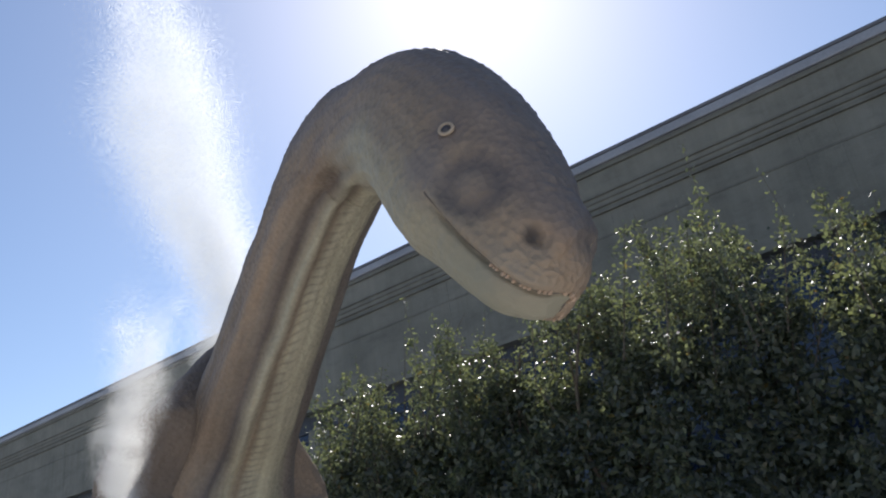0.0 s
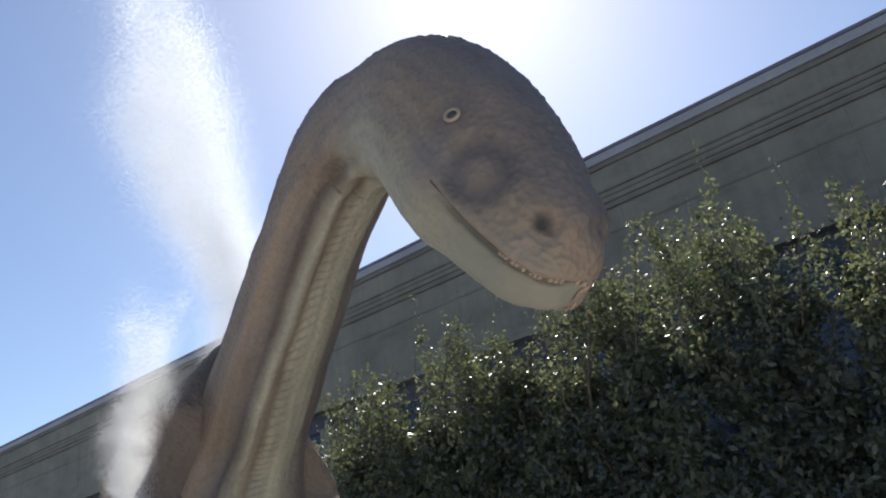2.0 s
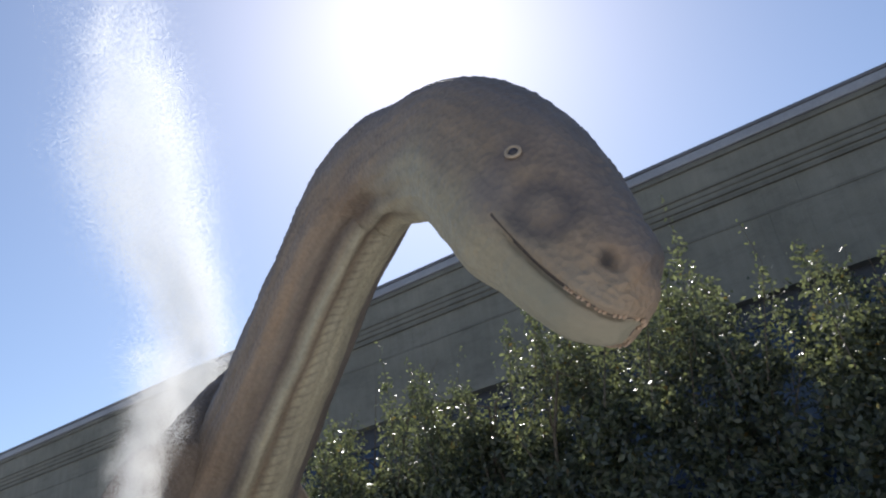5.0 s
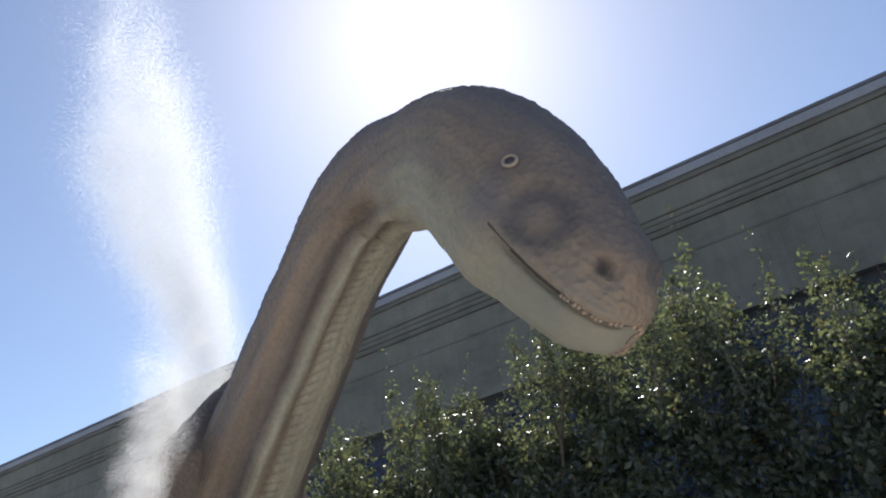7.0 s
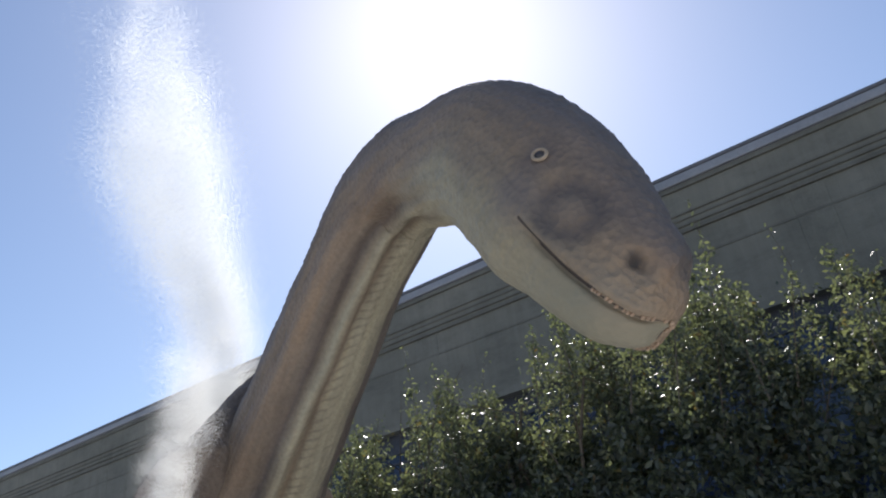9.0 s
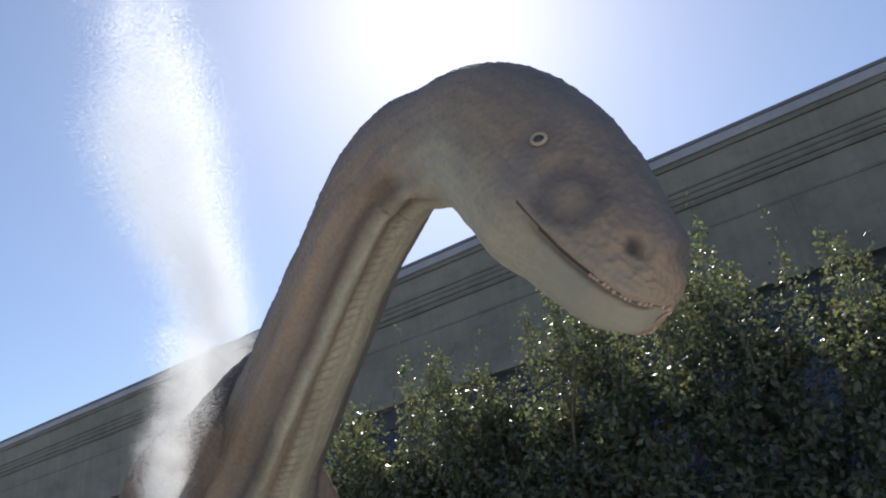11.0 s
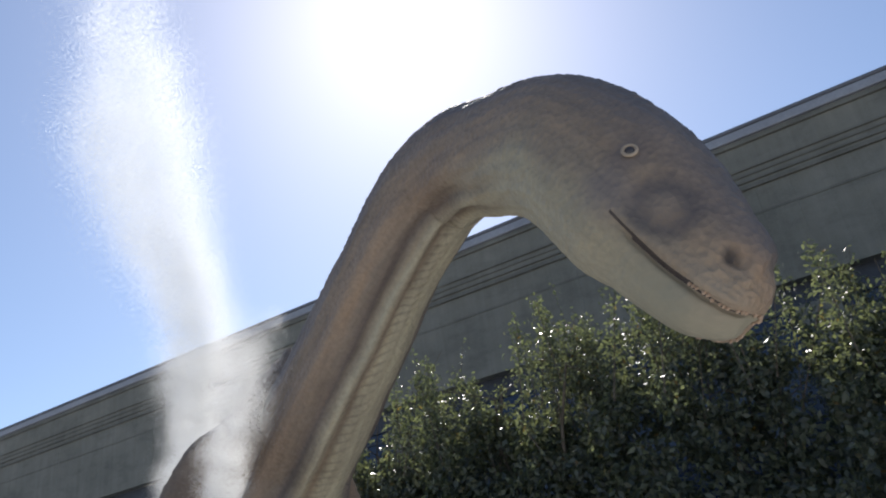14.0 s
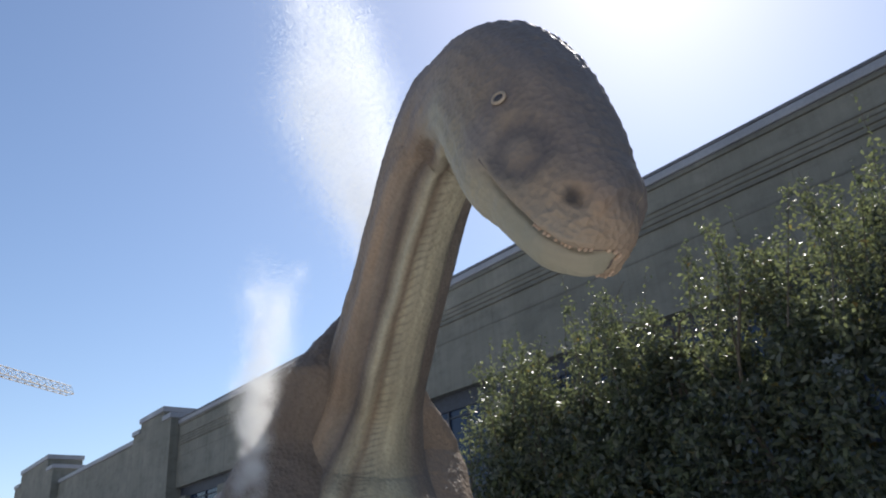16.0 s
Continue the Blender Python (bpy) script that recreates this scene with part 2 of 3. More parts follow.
def box(bm, lo, hi, m=None, bevel=0.0):
    r = bmesh.ops.create_cube(bm, size=1.0)
    verts = r["verts"]
    lo, hi = Vector(lo), Vector(hi)
    for v in verts:
        v.co = Vector([lo[i] + (v.co[i] + 0.5) * (hi[i] - lo[i]) for i in range(3)])
    if bevel:
        edges = list({e for v in verts for e in v.link_edges})
        verts = list({v for f in bmesh.ops.bevel(bm, geom=edges, offset=bevel, segments=2, affect="EDGES", profile=0.5)["faces"] for v in f.verts} | {v for v in verts if v.is_valid})
    if m is not None:
        bmesh.ops.transform(bm, matrix=m, verts=verts)
    return verts


def rod(bm, a, b, r0, r1, sides=6):
    a, b = Vector(a), Vector(b)
    q = (b - a).to_track_quat("Z", "Y").to_matrix()
    rings = [[bm.verts.new(p + q @ Vector((r * math.cos(k * math.tau / sides), r * math.sin(k * math.tau / sides), 0))) for k in range(sides)] for p, r in ((a, r0), (b, r1))]
    for k in range(sides):
        bm.faces.new((rings[0][k], rings[0][(k + 1) % sides], rings[1][(k + 1) % sides], rings[1][k]))
    bm.faces.new(rings[0][::-1])
    bm.faces.new(rings[1])


def smooth(me):
    me.polygons.foreach_set("use_smooth", [True] * len(me.polygons))


def between(xs, rows, at):
    """Cubic interpolation of rows at the places at."""
    xs, rows = np.asarray(xs, float), np.asarray(rows, float)
    slopes = np.gradient(rows, xs, axis=0)
    i = np.clip(np.searchsorted(xs, at, side="right") - 1, 0, len(xs) - 2)
    h = (xs[i + 1] - xs[i])[:, None]
    s = ((at - xs[i]) / (xs[i + 1] - xs[i]))[:, None]
    return (2 * s**3 - 3 * s**2 + 1) * rows[i] + (s**3 - 2 * s**2 + s) * h * slopes[i] + (3 * s**2 - 2 * s**3) * rows[i + 1] + (s**3 - s**2) * h * slopes[i + 1]


# ---------------------------------------------------------------- ground
bm = bmesh.new()
bmesh.ops.create_grid(bm, x_segments=24, y_segments=24, size=900)
tagged(part("ground", bm, M_GROUND, None), "pale sunlit concrete forecourt around the statue", "ground", kind="structure")

# ---------------------------------------------------------------- the building
# its own axes: x along the facade to the far end, y out of the facade, z up
AZ = radians(65.46)
FACADE = Matrix(((-math.sin(AZ), -math.cos(AZ), 0, 16 * math.cos(AZ)), (math.cos(AZ), -math.sin(AZ), 0, 16 * math.sin(AZ)), (0, 0, 1, 0), (0, 0, 0, 1)))
building = tagged(new("building"), "long stained grey concrete building with a moulded parapet", "building")
building.matrix_basis = FACADE
U0, U1 = -32.0, 41.2


def slab(name, lo, hi, mat, parent=building, bevel=0.0, label=""):
    bm = bmesh.new()
    box(bm, lo, hi, FACADE, bevel)
    me = bpy.data.meshes.new(name)
    bmesh.ops.recalc_face_normals(bm, faces=bm.faces)
    bm.transform(FACADE.inverted())
    bm.to_mesh(me)
    bm.free()
    me.materials.append(mat)
    ob = new(name, me)
    ob.parent = parent
    return tagged(ob, label)


slab("upper_wall", (U0, -0.5, 6.95), (U1, 0, 10.26), M_WALL)
slab("lower_wall", (U0, -0.5, 0), (U1, 0, 3.2), M_WALL)
slab("back_wall", (U0, -16, 0), (41, -0.55, 9.9), M_WALL)
slab("roof", (U0, -16.2, 9.92), (41, -0.52, 10.05), M_ROOF)
slab("coping", (U0 - 0.1, -0.7, 10.30), (U1, 0.12, 10.515), M_CAP, bevel=0.03, label="pale grey metal coping")
slab("coping_lip", (U0 - 0.12, -0.72, 10.515), (U1, 0.135, 10.60), M_LIP, bevel=0.02, label="dark weathered upper edge of the coping")
slab("coping_drip", (U0 - 0.05, -0.35, 10.18), (U1, 0.06, 10.30), M_BAND, bevel=0.015)
for z, h, out in ((9.58, 0.06, 0.045), (9.44, 0.06, 0.03), (9.29, 0.06, 0.045), (9.13, 0.09, 0.065)):
    slab("moulding", (U0, -0.01, z), (U1, out, z + h), M_BAND, bevel=0.014)
slab("moulding", (U0, -0.01, 8.53), (U1, 0.015, 8.58), M_BAND)
# the shade of the window recess is painted in as a dark band
slab("window_head", (U0, -0.47, 6.45), (U1, -0.30, 6.95), M_FRAME_SHADE, label="recessed window head, recess shade in its dark colour")
POSTS = [1.07 + 4.90 * k for k in range(-6, 9)]
for x in POSTS:
    slab("post", (x - 0.42, -0.45, 3.2), (x + 0.42, -0.06, 6.45), M_WALL, bevel=0.015)
    slab("pilaster_strip", (x - 0.35, -0.01, 6.95), (x + 0.35, 0.008, 9.12), M_WALL, bevel=0.012)


def window(x0, x1):
    w = tagged(new("window"))
    w.parent = building
    for a, b in ((x0, x0 + 0.08), (x1 - 0.08, x1), ((x0 + x1) / 2 - 0.04, (x0 + x1) / 2 + 0.04)):
        slab("window_stile", (a, -0.41, 3.22), (b, -0.30, 6.44), M_FRAME_SHADE, w)
    for z in (3.22, 3.95, 4.7, 5.45, 6.2):
        slab("glazing_bar", (x0 + 0.08, -0.405, z), (x1 - 0.08, -0.32, z + 0.05), M_FRAME_SHADE, w)
    slab("pane", (x0 + 0.03, -0.375, 3.23), (x1 - 0.03, -0.36, 6.44), M_GLASS, w, label="blue-grey window glass reflecting sky")


for a, b in zip(POSTS, POSTS[1:]):
    window(a + 0.44, b - 0.44)
# stepped pier at the far end of the facade, and the lower wing behind it
for lo, hi in (((41.2, -1.6, 0), (47.4, 0.5, 10.65)), ((42.4, -1.6, 10.65), (46.2, 0.5, 11.2)), ((47.4, -1, 0), (66.5, 0.05, 10.45)), ((66.5, -2, 0), (80, 0.6, 11.6)), ((68.5, -2, 11.6), (78, 0.6, 12.6)), ((80, -1, 0), (120, 0.05, 10.45))):
    slab("pier" if hi[2] > 10.5 else "wing_wall", lo, hi, M_WALL)
for lo, hi in (((41.1, -1.7, 10.65), (42.4, 0.6, 10.93)), ((46.2, -1.7, 10.65), (47.5, 0.6, 10.93)), ((42.3, -1.7, 11.2), (46.3, 0.6, 11.5)), ((47.5, -1.1, 10.45), (66.5, 0.15, 10.73)), ((66.4, -2.1, 11.6), (68.5, 0.7, 11.9)), ((78, -2.1, 11.6), (80.1, 0.7, 11.9)), ((68.4, -2.1, 12.6), (78.1, 0.7, 12.95)), ((80.1, -1.1, 10.45), (120, 0.15, 10.73))):
    slab("coping", lo, hi, M_CAP, bevel=0.03)

# ---------------------------------------------------------------- the statue
# place, half height, half width and underside of each section, from the shoulders to the snout
NECK = [
    ((-1.74, 4.84, 1.75), 0.66, 0.66, (0.5, -0.7, -0.5)),
    ((-1.66, 4.82, 2.24), 0.47, 0.47, (0.55, -0.7, -0.5)),
    ((-1.475, 4.693, 2.594), 0.356, 0.356, (0.6, -0.65, -0.5)),
    ((-1.178, 4.405, 2.882), 0.321, 0.321, (0.6, -0.65, -0.5)),
    ((-0.894, 4.146, 3.154), 0.299, 0.299, (0.6, -0.65, -0.5)),
    ((-0.640, 3.925, 3.424), 0.282, 0.282, (0.6, -0.6, -0.55)),
    ((-0.419, 3.743, 3.632), 0.290, 0.284, (0.55, -0.5, -0.65)),
    ((-0.280, 3.628, 3.727), 0.282, 0.276, (0.45, -0.35, -0.8)),
    ((-0.113, 3.453, 3.724), 0.277, 0.272, (0.2, -0.15, -0.95)),
]
SKULL = [
    ((0.094, 3.234, 3.598), 0.294, 0.281, (-0.2, 0.0, -0.95)),
    ((0.321, 2.965, 3.397), 0.333, 0.285, (-0.6, 0.0, -0.75)),
    ((0.493, 2.773, 3.047), 0.333, 0.269, (-0.8, 0.0, -0.6)),
    ((0.584, 2.706, 2.778), 0.323, 0.250, (-0.85, 0.0, -0.5)),
    ((0.652, 2.687, 2.625), 0.278, 0.225, (-0.85, 0.0, -0.45)),
    ((0.728, 2.668, 2.512), 0.236, 0.198, (-0.85, 0.0, -0.45)),
    ((0.768, 2.663, 2.459), 0.177, 0.158, (-0.85, 0.0, -0.45)),
    ((0.797, 2.658, 2.430), 0.097, 0.092, (-0.85, 0.0, -0.45)),
    ((0.808, 2.656, 2.412), 0.008, 0.008, (-0.85, 0.0, -0.45)),
]
SPINE = NECK + SKULL
HEAD_FROM = 9


def tube(rows, rings, sides, shape=None):
    """A closed loft along rows of place, half height, half width and underside. Returns vertices, faces and the UV of each vertex."""
    places = np.array([r[0] for r in rows])
    steps = np.concatenate([[0], np.cumsum(np.linalg.norm(np.diff(places, axis=0), axis=1))])
    at = np.linspace(0, steps[-1], rings)
    data = between(steps, [[*r[0], r[1], r[2], *r[3]] for r in rows], at)
    c, rv, rl, under = data[:, :3], np.maximum(data[:, 3], 0.004), np.maximum(data[:, 4], 0.004), data[:, 5:8]
    tan = np.gradient(c, axis=0)
    tan /= np.linalg.norm(tan, axis=1)[:, None]
    under -= (under * tan).sum(1)[:, None] * tan
    under /= np.linalg.norm(under, axis=1)[:, None]
    side = np.cross(tan, under)
    ang = np.linspace(0, math.tau, sides, endpoint=False)
    verts, uvs = [], []
    for i in range(rings):
        for a in ang:
            # a runs from the back over the side and the underside
            p = Vector(c[i] - math.cos(a) * rv[i] * under[i] + math.sin(a) * rl[i] * side[i])
            out = Vector(-math.cos(a) * under[i] * rl[i] + math.sin(a) * side[i] * rv[i]).normalized()
            verts.append(p + out * (shape(at[i], a, p, rv[i], rl[i]) if shape else 0.0))
            uvs.append((at[i], a / math.tau))
    faces = [(i * sides + k, i * sides + (k + 1) % sides, (i + 1) * sides + (k + 1) % sides, (i + 1) * sides + k) for i in range(rings - 1) for k in range(sides)]
    faces += [tuple(range(sides))[::-1], tuple(range((rings - 1) * sides, rings * sides))]
    return verts, faces, uvs, steps, (at, c, rv, rl, under, side)


STEPS = np.concatenate([[0], np.cumsum([(Vector(b[0]) - Vector(a[0])).length for a, b in zip(SPINE, SPINE[1:])])])
HEAD = STEPS[HEAD_FROM]
# the mouth line: metres along the spine, share of the half height under the axis
MOUTH = [(4.40, 0.45), (4.60, 0.495), (4.77, 0.49), (4.87, 0.51), (4.99, 0.545), (5.07, 0.57), (5.115, 0.61), (5.145, 0.68), (5.18, 0.85)]
NOSTRIL = Vector((0.743, 2.452, 2.560))
HOLLOW = Vector((0.560, 2.480, 2.800))


RINGS = 440


def bell(x, s):
    return math.exp(-0.5 * (x / s) ** 2)


def step(a, b, x):
    t = min(max((x - a) / (b - a), 0), 1)
    return t * t * (3 - 2 * t)


def hide(s, a, p, rv, rl):
    """Relief of the neck and the head."""
    d = 0.009 * noise.noise(p * 3.1) + 0.004 * noise.noise(p * 8.3) + 0.0016 * noise.noise(p * 27)
    low = math.pi - abs(a - math.pi)  # 0 back, pi throat
    d += 0.010 * (abs(noise.noise(p * 30)) - 0.3) * (1 - step(0.7, 1.9, low))
    neck = 1 - step(HEAD - 0.15, HEAD + 0.1, s)
    if neck > 0:
        wave = 0.06 * math.sin(2.2 * s)
        turn = a - math.pi
        d += neck * (0.022 * bell(turn - 0.32 - wave, 0.09) - 0.020 * bell(turn - 0.14 - wave, 0.07) - 0.024 * bell(turn - 0.55 - wave, 0.10) + 0.014 * bell(turn + 0.27, 0.25) - 0.024 * bell(turn + 0.78, 0.12) + 0.016 * bell(turn - 0.95, 0.2))
        d += neck * 0.0035 * bell(turn - 0.06 - wave, 0.14) * math.sin(s * 105 + turn * 30 + 5 * noise.noise(p * 4))
        d += neck * 0.006 * math.sin(a * 11 + 3 * noise.noise(p * 2)) * step(0.5, 1.4, low)
        d += 0.004 * neck * noise.noise(Vector((s * 2.0, a * 16, 0)))
    head = 1 - neck
    if head > 0:
        f = float(np.interp(s, [m[0] for m in MOUTH], [m[1] for m in MOUTH]))
        gap = (-math.cos(a) - f) * rv  # distance under the mouth line
        open_ = step(4.46, 4.62, s) * (1 - 0.4 * step(5.15, 5.19, s))
        # the lower jaw is set inside the lips and a little shorter than the snout
        d -= head * open_ * (0.034 * bell(gap - 0.004, 0.010) + 0.040 * step(-0.004, 0.014, gap) * (1 - step(0.14, 0.34, gap)))
        d -= head * (0.038 * step(5.05, 5.13, s) * step(0.0, 0.025, gap) + 0.034 * bell(s - 4.66, 0.19) * step(0.0, 0.24, gap))
        d += head * open_ * 0.014 * bell(gap + 0.030, 0.022)
        lips = head * bell(gap + 0.085, 0.075) * step(4.72, 4.90, s)
        cells = noise.voronoi(Vector((s * 17, gap * 34, 1.7 if a > math.pi else 6.3)))[0]
        d += lips * 0.034 * (min(cells[1] - cells[0], 0.45) - 0.2)
        # the sunken window before the eye, with a raised middle
        r = (p - HOLLOW).length
        d += head * (0.003 * bell(r, 0.045) - 0.019 * bell(r - 0.090, 0.028))
        d += head * 0.028 * bell((low - 1.05) * rl, 0.06) * bell(s - STEPS[11] - 0.02, 0.13)  # brow
        d += head * 0.02 * bell((low - 0.9) * rl, 0.08) * bell(s - STEPS[13] - 0.02, 0.08)  # nose boss
        d += head * 0.003 * math.sin(low * 26 + 4 * noise.noise(p * 3)) * (1 - step(STEPS[11], STEPS[12], s))
        r = (p - NOSTRIL).length
        d -= 0.05 * bell(r, 0.030)
    return max(d, -0.5 * rv)


verts, faces, uvs, _, ring = tube(SPINE, RINGS, 168, hide)
indices = [0] * len(faces)
for n_face, f in enumerate(faces[:-2]):
    s, a = uvs[f[0]][0], uvs[f[0]][1] * math.tau
    # faces along the mouth groove are coloured dark for the gap's shade
    if 4.44 < s < 5.085:
        k = int(f[0]) // 168
        line = float(np.interp(s, [q[0] for q in MOUTH], [q[1] for q in MOUTH]))
        half = 0.0075 * step(4.42, 4.64, s) * (1 - 0.62 * step(4.76, 4.90, s)) + 0.001
        if abs((-math.cos(a) - line) * ring[2][k] - 0.006) < half:
            indices[n_face] = 4


def add(more, more_uv, more_faces, index):
    base = len(verts)
    verts.extend(more)
    uvs.extend(more_uv)
    faces.extend(tuple(k + base for k in f) for f in more_faces)
    indices.extend([index] * len(more_faces))


def ball(centre, radius, flat, axis, index, segs=20, rows=12):
    q = Vector(axis).normalized().to_track_quat("Z", "Y").to_matrix()
    more = [Vector(centre) + q @ Vector((radius * math.sin(math.pi * i / rows) * math.cos(math.tau * k / segs), radius * math.sin(math.pi * i / rows) * math.sin(math.tau * k / segs), flat * radius * math.cos(math.pi * i / rows))) for i in range(rows + 1) for k in range(segs)]
    add(more, [(0, 0.2)] * len(more), [(i * segs + k, i * segs + (k + 1) % segs, (i + 1) * segs + (k + 1) % segs, (i + 1) * segs + k) for i in range(rows) for k in range(segs)], index)


def hoop(centre, radius, thick, axis, index, segs=28, sides=10):
    q = Vector(axis).normalized().to_track_quat("Z", "Y").to_matrix()
    more = []
    for k in range(segs):
        a = math.tau * k / segs
        for j in range(sides):
            b = math.tau * j / sides
            r = radius + thick * math.cos(b)
            more.append(Vector(centre) + q @ Vector((r * math.cos(a), r * math.sin(a), thick * math.sin(b))))
    add(more, [(0, 0.2)] * len(more), [(k * sides + j, k * sides + (j + 1) % sides, ((k + 1) % segs) * sides + (j + 1) % sides, ((k + 1) % segs) * sides + j) for k in range(segs) for j in range(sides)], index)


def on_head(s, low, mirror):
    """A vertex of the hide at s along the spine and the turn low from the back, on either side; also its outward direction."""
    at, c, rv, rl, under, side = ring
    i = int(np.argmin(abs(at - s)))
    a = low if mirror else math.tau - low
    k = round(a / math.tau * 168) % 168
    return verts[i * 168 + k], Vector(-math.cos(a) * under[i] * rl[i] + math.sin(a) * side[i] * rv[i]).normalized(), i, k


EYE = Vector((0.506, 2.466, 3.047))
near = min(range(RINGS * 168), key=lambda k: (verts[k] - EYE).length)
eye_ring, eye_turn = divmod(near, 168)
for k in (eye_turn, (168 - eye_turn) % 168):
    at, c, rv, rl, under, side = ring
    a = k / 168 * math.tau
    out = Vector(-math.cos(a) * under[eye_ring] * rl[eye_ring] + math.sin(a) * side[eye_ring] * rv[eye_ring]).normalized()
    p = verts[eye_ring * 168 + k]
    ball(p - out * 0.002, 0.021, 0.75, out, 3)
    hoop(p + out * 0.005, 0.0245, 0.0068, out, 2)
# teeth under the lip, on both sides
for k in range(19):
    s = 4.82 + 0.27 * k / 18
    f = float(np.interp(s, [m[0] for m in MOUTH], [m[1] for m in MOUTH]))
    for mirror in (False, True):
        p, out, i, kk = on_head(s, math.acos(-f), mirror)
        down = Vector(ring[4][i])
        r = 0.0064 + 0.0022 * noise.noise(p * 40)
        ball(p + out * 0.015 - down * 0.002, r, 1.5, down + out * 0.25, 1, 8, 6)

# shoulders: level sections across the animal, from the withers down; height, half depth, breadth on either side of the breastbone
CHEST = Vector((-1.523, 4.528, 0))
AHEAD, ACROSS = Vector((0.888, -0.459, 0)), Vector((-0.459, -0.888, 0))
LEVELS = [(3.36, 0.02, -0.12, 0.14), (3.25, 0.05, -0.02, 0.20), (3.10, 0.08, 0.13, 0.27), (2.93, 0.11, 0.28, 0.34), (2.80, 0.14, 0.43, 0.43), (2.70, 0.16, 0.57, 0.62), (2.62, 0.17, 0.61, 0.72), (2.55, 0.18, 0.62, 0.82), (2.43, 0.20, 0.63, 0.97), (2.30, 0.24, 0.62, 1.08), (2.05, 0.34, 0.72, 1.15), (1.7, 0.45, 0.85, 1.1), (1.3, 0.45, 0.8, 0.9), (0.95, 0.25, 0.5, 0.5)]


def lumps(s, a, p, rv, rl):
    return 0.03 * noise.noise(p * 1.7) + 0.014 * noise.noise(p * 5) + 0.008 * noise.noise(p * 15) + 0.012 * abs(noise.noise(p * 30))


at = np.linspace(0.95, 3.36, 150)
more, more_uv = [], []
for z, (deep, one, other) in zip(at, between([q[0] for q in LEVELS[::-1]], [q[1:] for q in LEVELS[::-1]], at)):
    middle = CHEST + ACROSS * (one - other) / 2 - AHEAD * min(0.3, 0.7 * max(0, 2.75 - z))
    for k in range(140):
        a = math.tau * k / 140
        p = middle + AHEAD * deep * math.cos(a) + ACROSS * (one + other) / 2 * math.sin(a) + Vector((0, 0, z))
        out = (AHEAD * math.cos(a) + ACROSS * math.sin(a) * 0.6).normalized()
        more.append(p + out * lumps(z, a, p, deep, one))
        more_uv.append((z * 0.4, 0.75 + 0.06 * math.sin(a)))
add(more, more_uv, [(i * 140 + k, i * 140 + (k + 1) % 140, (i + 1) * 140 + (k + 1) % 140, (i + 1) * 140 + k) for i in range(149) for k in range(140)] + [tuple(range(140))[::-1], tuple(range(149 * 140, 150 * 140))], 0)
trunk = [((-1.5, 4.6, 1.6), 0.3, 0.4), ((-1.9, 4.85, 1.55), 0.68, 0.85), ((-2.9, 5.5, 1.45), 0.72, 0.9), ((-3.9, 6.15, 1.35), 0.6, 0.7), ((-4.7, 6.7, 1.2), 0.38, 0.4), ((-5.7, 7.4, 0.95), 0.2, 0.2), ((-6.6, 8.0, 0.8), 0.05, 0.05)]
more, more_faces, more_uv, _, _ = tube([(*r, (0, 0, -1)) for r in trunk], 60, 60, lumps)
add(more, more_uv, more_faces, 0)
for x, y in ((-1.30, 5.15), (-1.95, 4.05), (-3.5, 6.6), (-4.1, 5.6)):
    leg = [((x, y, 1.75), 0.2, 0.2), ((x, y, 1.3), 0.3, 0.3), ((x + 0.03, y - 0.05, 0.7), 0.2, 0.2), ((x, y, 0.18), 0.19, 0.19), ((x, y - 0.03, 0.0), 0.23, 0.24)]
    more, more_faces, more_uv, _, _ = tube([(*r, (0, -1, 0)) for r in leg], 26, 28, lumps)
    add(more, more_uv, more_faces, 0)

hide_only = verts[: RINGS * 168]
COLOUR_SPOTS = [(tuple(min(hide_only, key=lambda v: (v - Vector(p)).length)), *rest) for p, *rest in COLOUR_SPOTS]
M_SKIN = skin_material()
me = bpy.data.meshes.new("dinosaur_statue")
me.from_pydata([tuple(v) for v in verts], [], faces)
for mat in (M_SKIN, M_TOOTH, M_EYE_RING, M_EYE, M_MOUTH_SHADE):
    me.materials.append(mat)
me.polygons.foreach_set("material_index", indices)
layer = me.uv_layers.new(name="spine")
loops = np.empty(len(me.loops), dtype=np.int32)
me.loops.foreach_get("vertex_index", loops)
flat = np.array(uvs, dtype=np.float32)[loops]
layer.data.foreach_set("uv", flat.ravel())
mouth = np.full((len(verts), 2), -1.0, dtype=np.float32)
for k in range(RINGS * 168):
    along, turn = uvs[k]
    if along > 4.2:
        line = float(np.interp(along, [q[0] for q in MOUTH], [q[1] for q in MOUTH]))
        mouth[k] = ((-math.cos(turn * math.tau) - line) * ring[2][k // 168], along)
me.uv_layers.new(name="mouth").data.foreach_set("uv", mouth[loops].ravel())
smooth(me)
me.update()
tagged(new("dinosaur_statue", me), "life-size long-necked dinosaur statue, tawny painted hide, mouth closed", "statue")


# ---------------------------------------------------------------- the shrubs
def on_facade(u, d, z):
    return FACADE @ Vector((u, d, z))


TOPS = [(-12, 4.4), (-6, 4.8), (-1, 4.75), (0, 4.75), (0.4, 4.9), (1.0, 4.75), (1.4, 4.75), (1.7, 5.1), (2.2, 5.5), (2.8, 5.2), (3.5, 5.1), (4.1, 5.25), (4.65, 5.15), (5.2, 4.85), (5.76, 5.15), (6.3, 5.05), (6.75, 4.75), (7.5, 4.7), (8.2, 4.75), (8.7, 4.6), (9.1, 4.0), (9.5, 2.6)]
DEEP = 5.6  # the shrubs' middle line, out from the facade


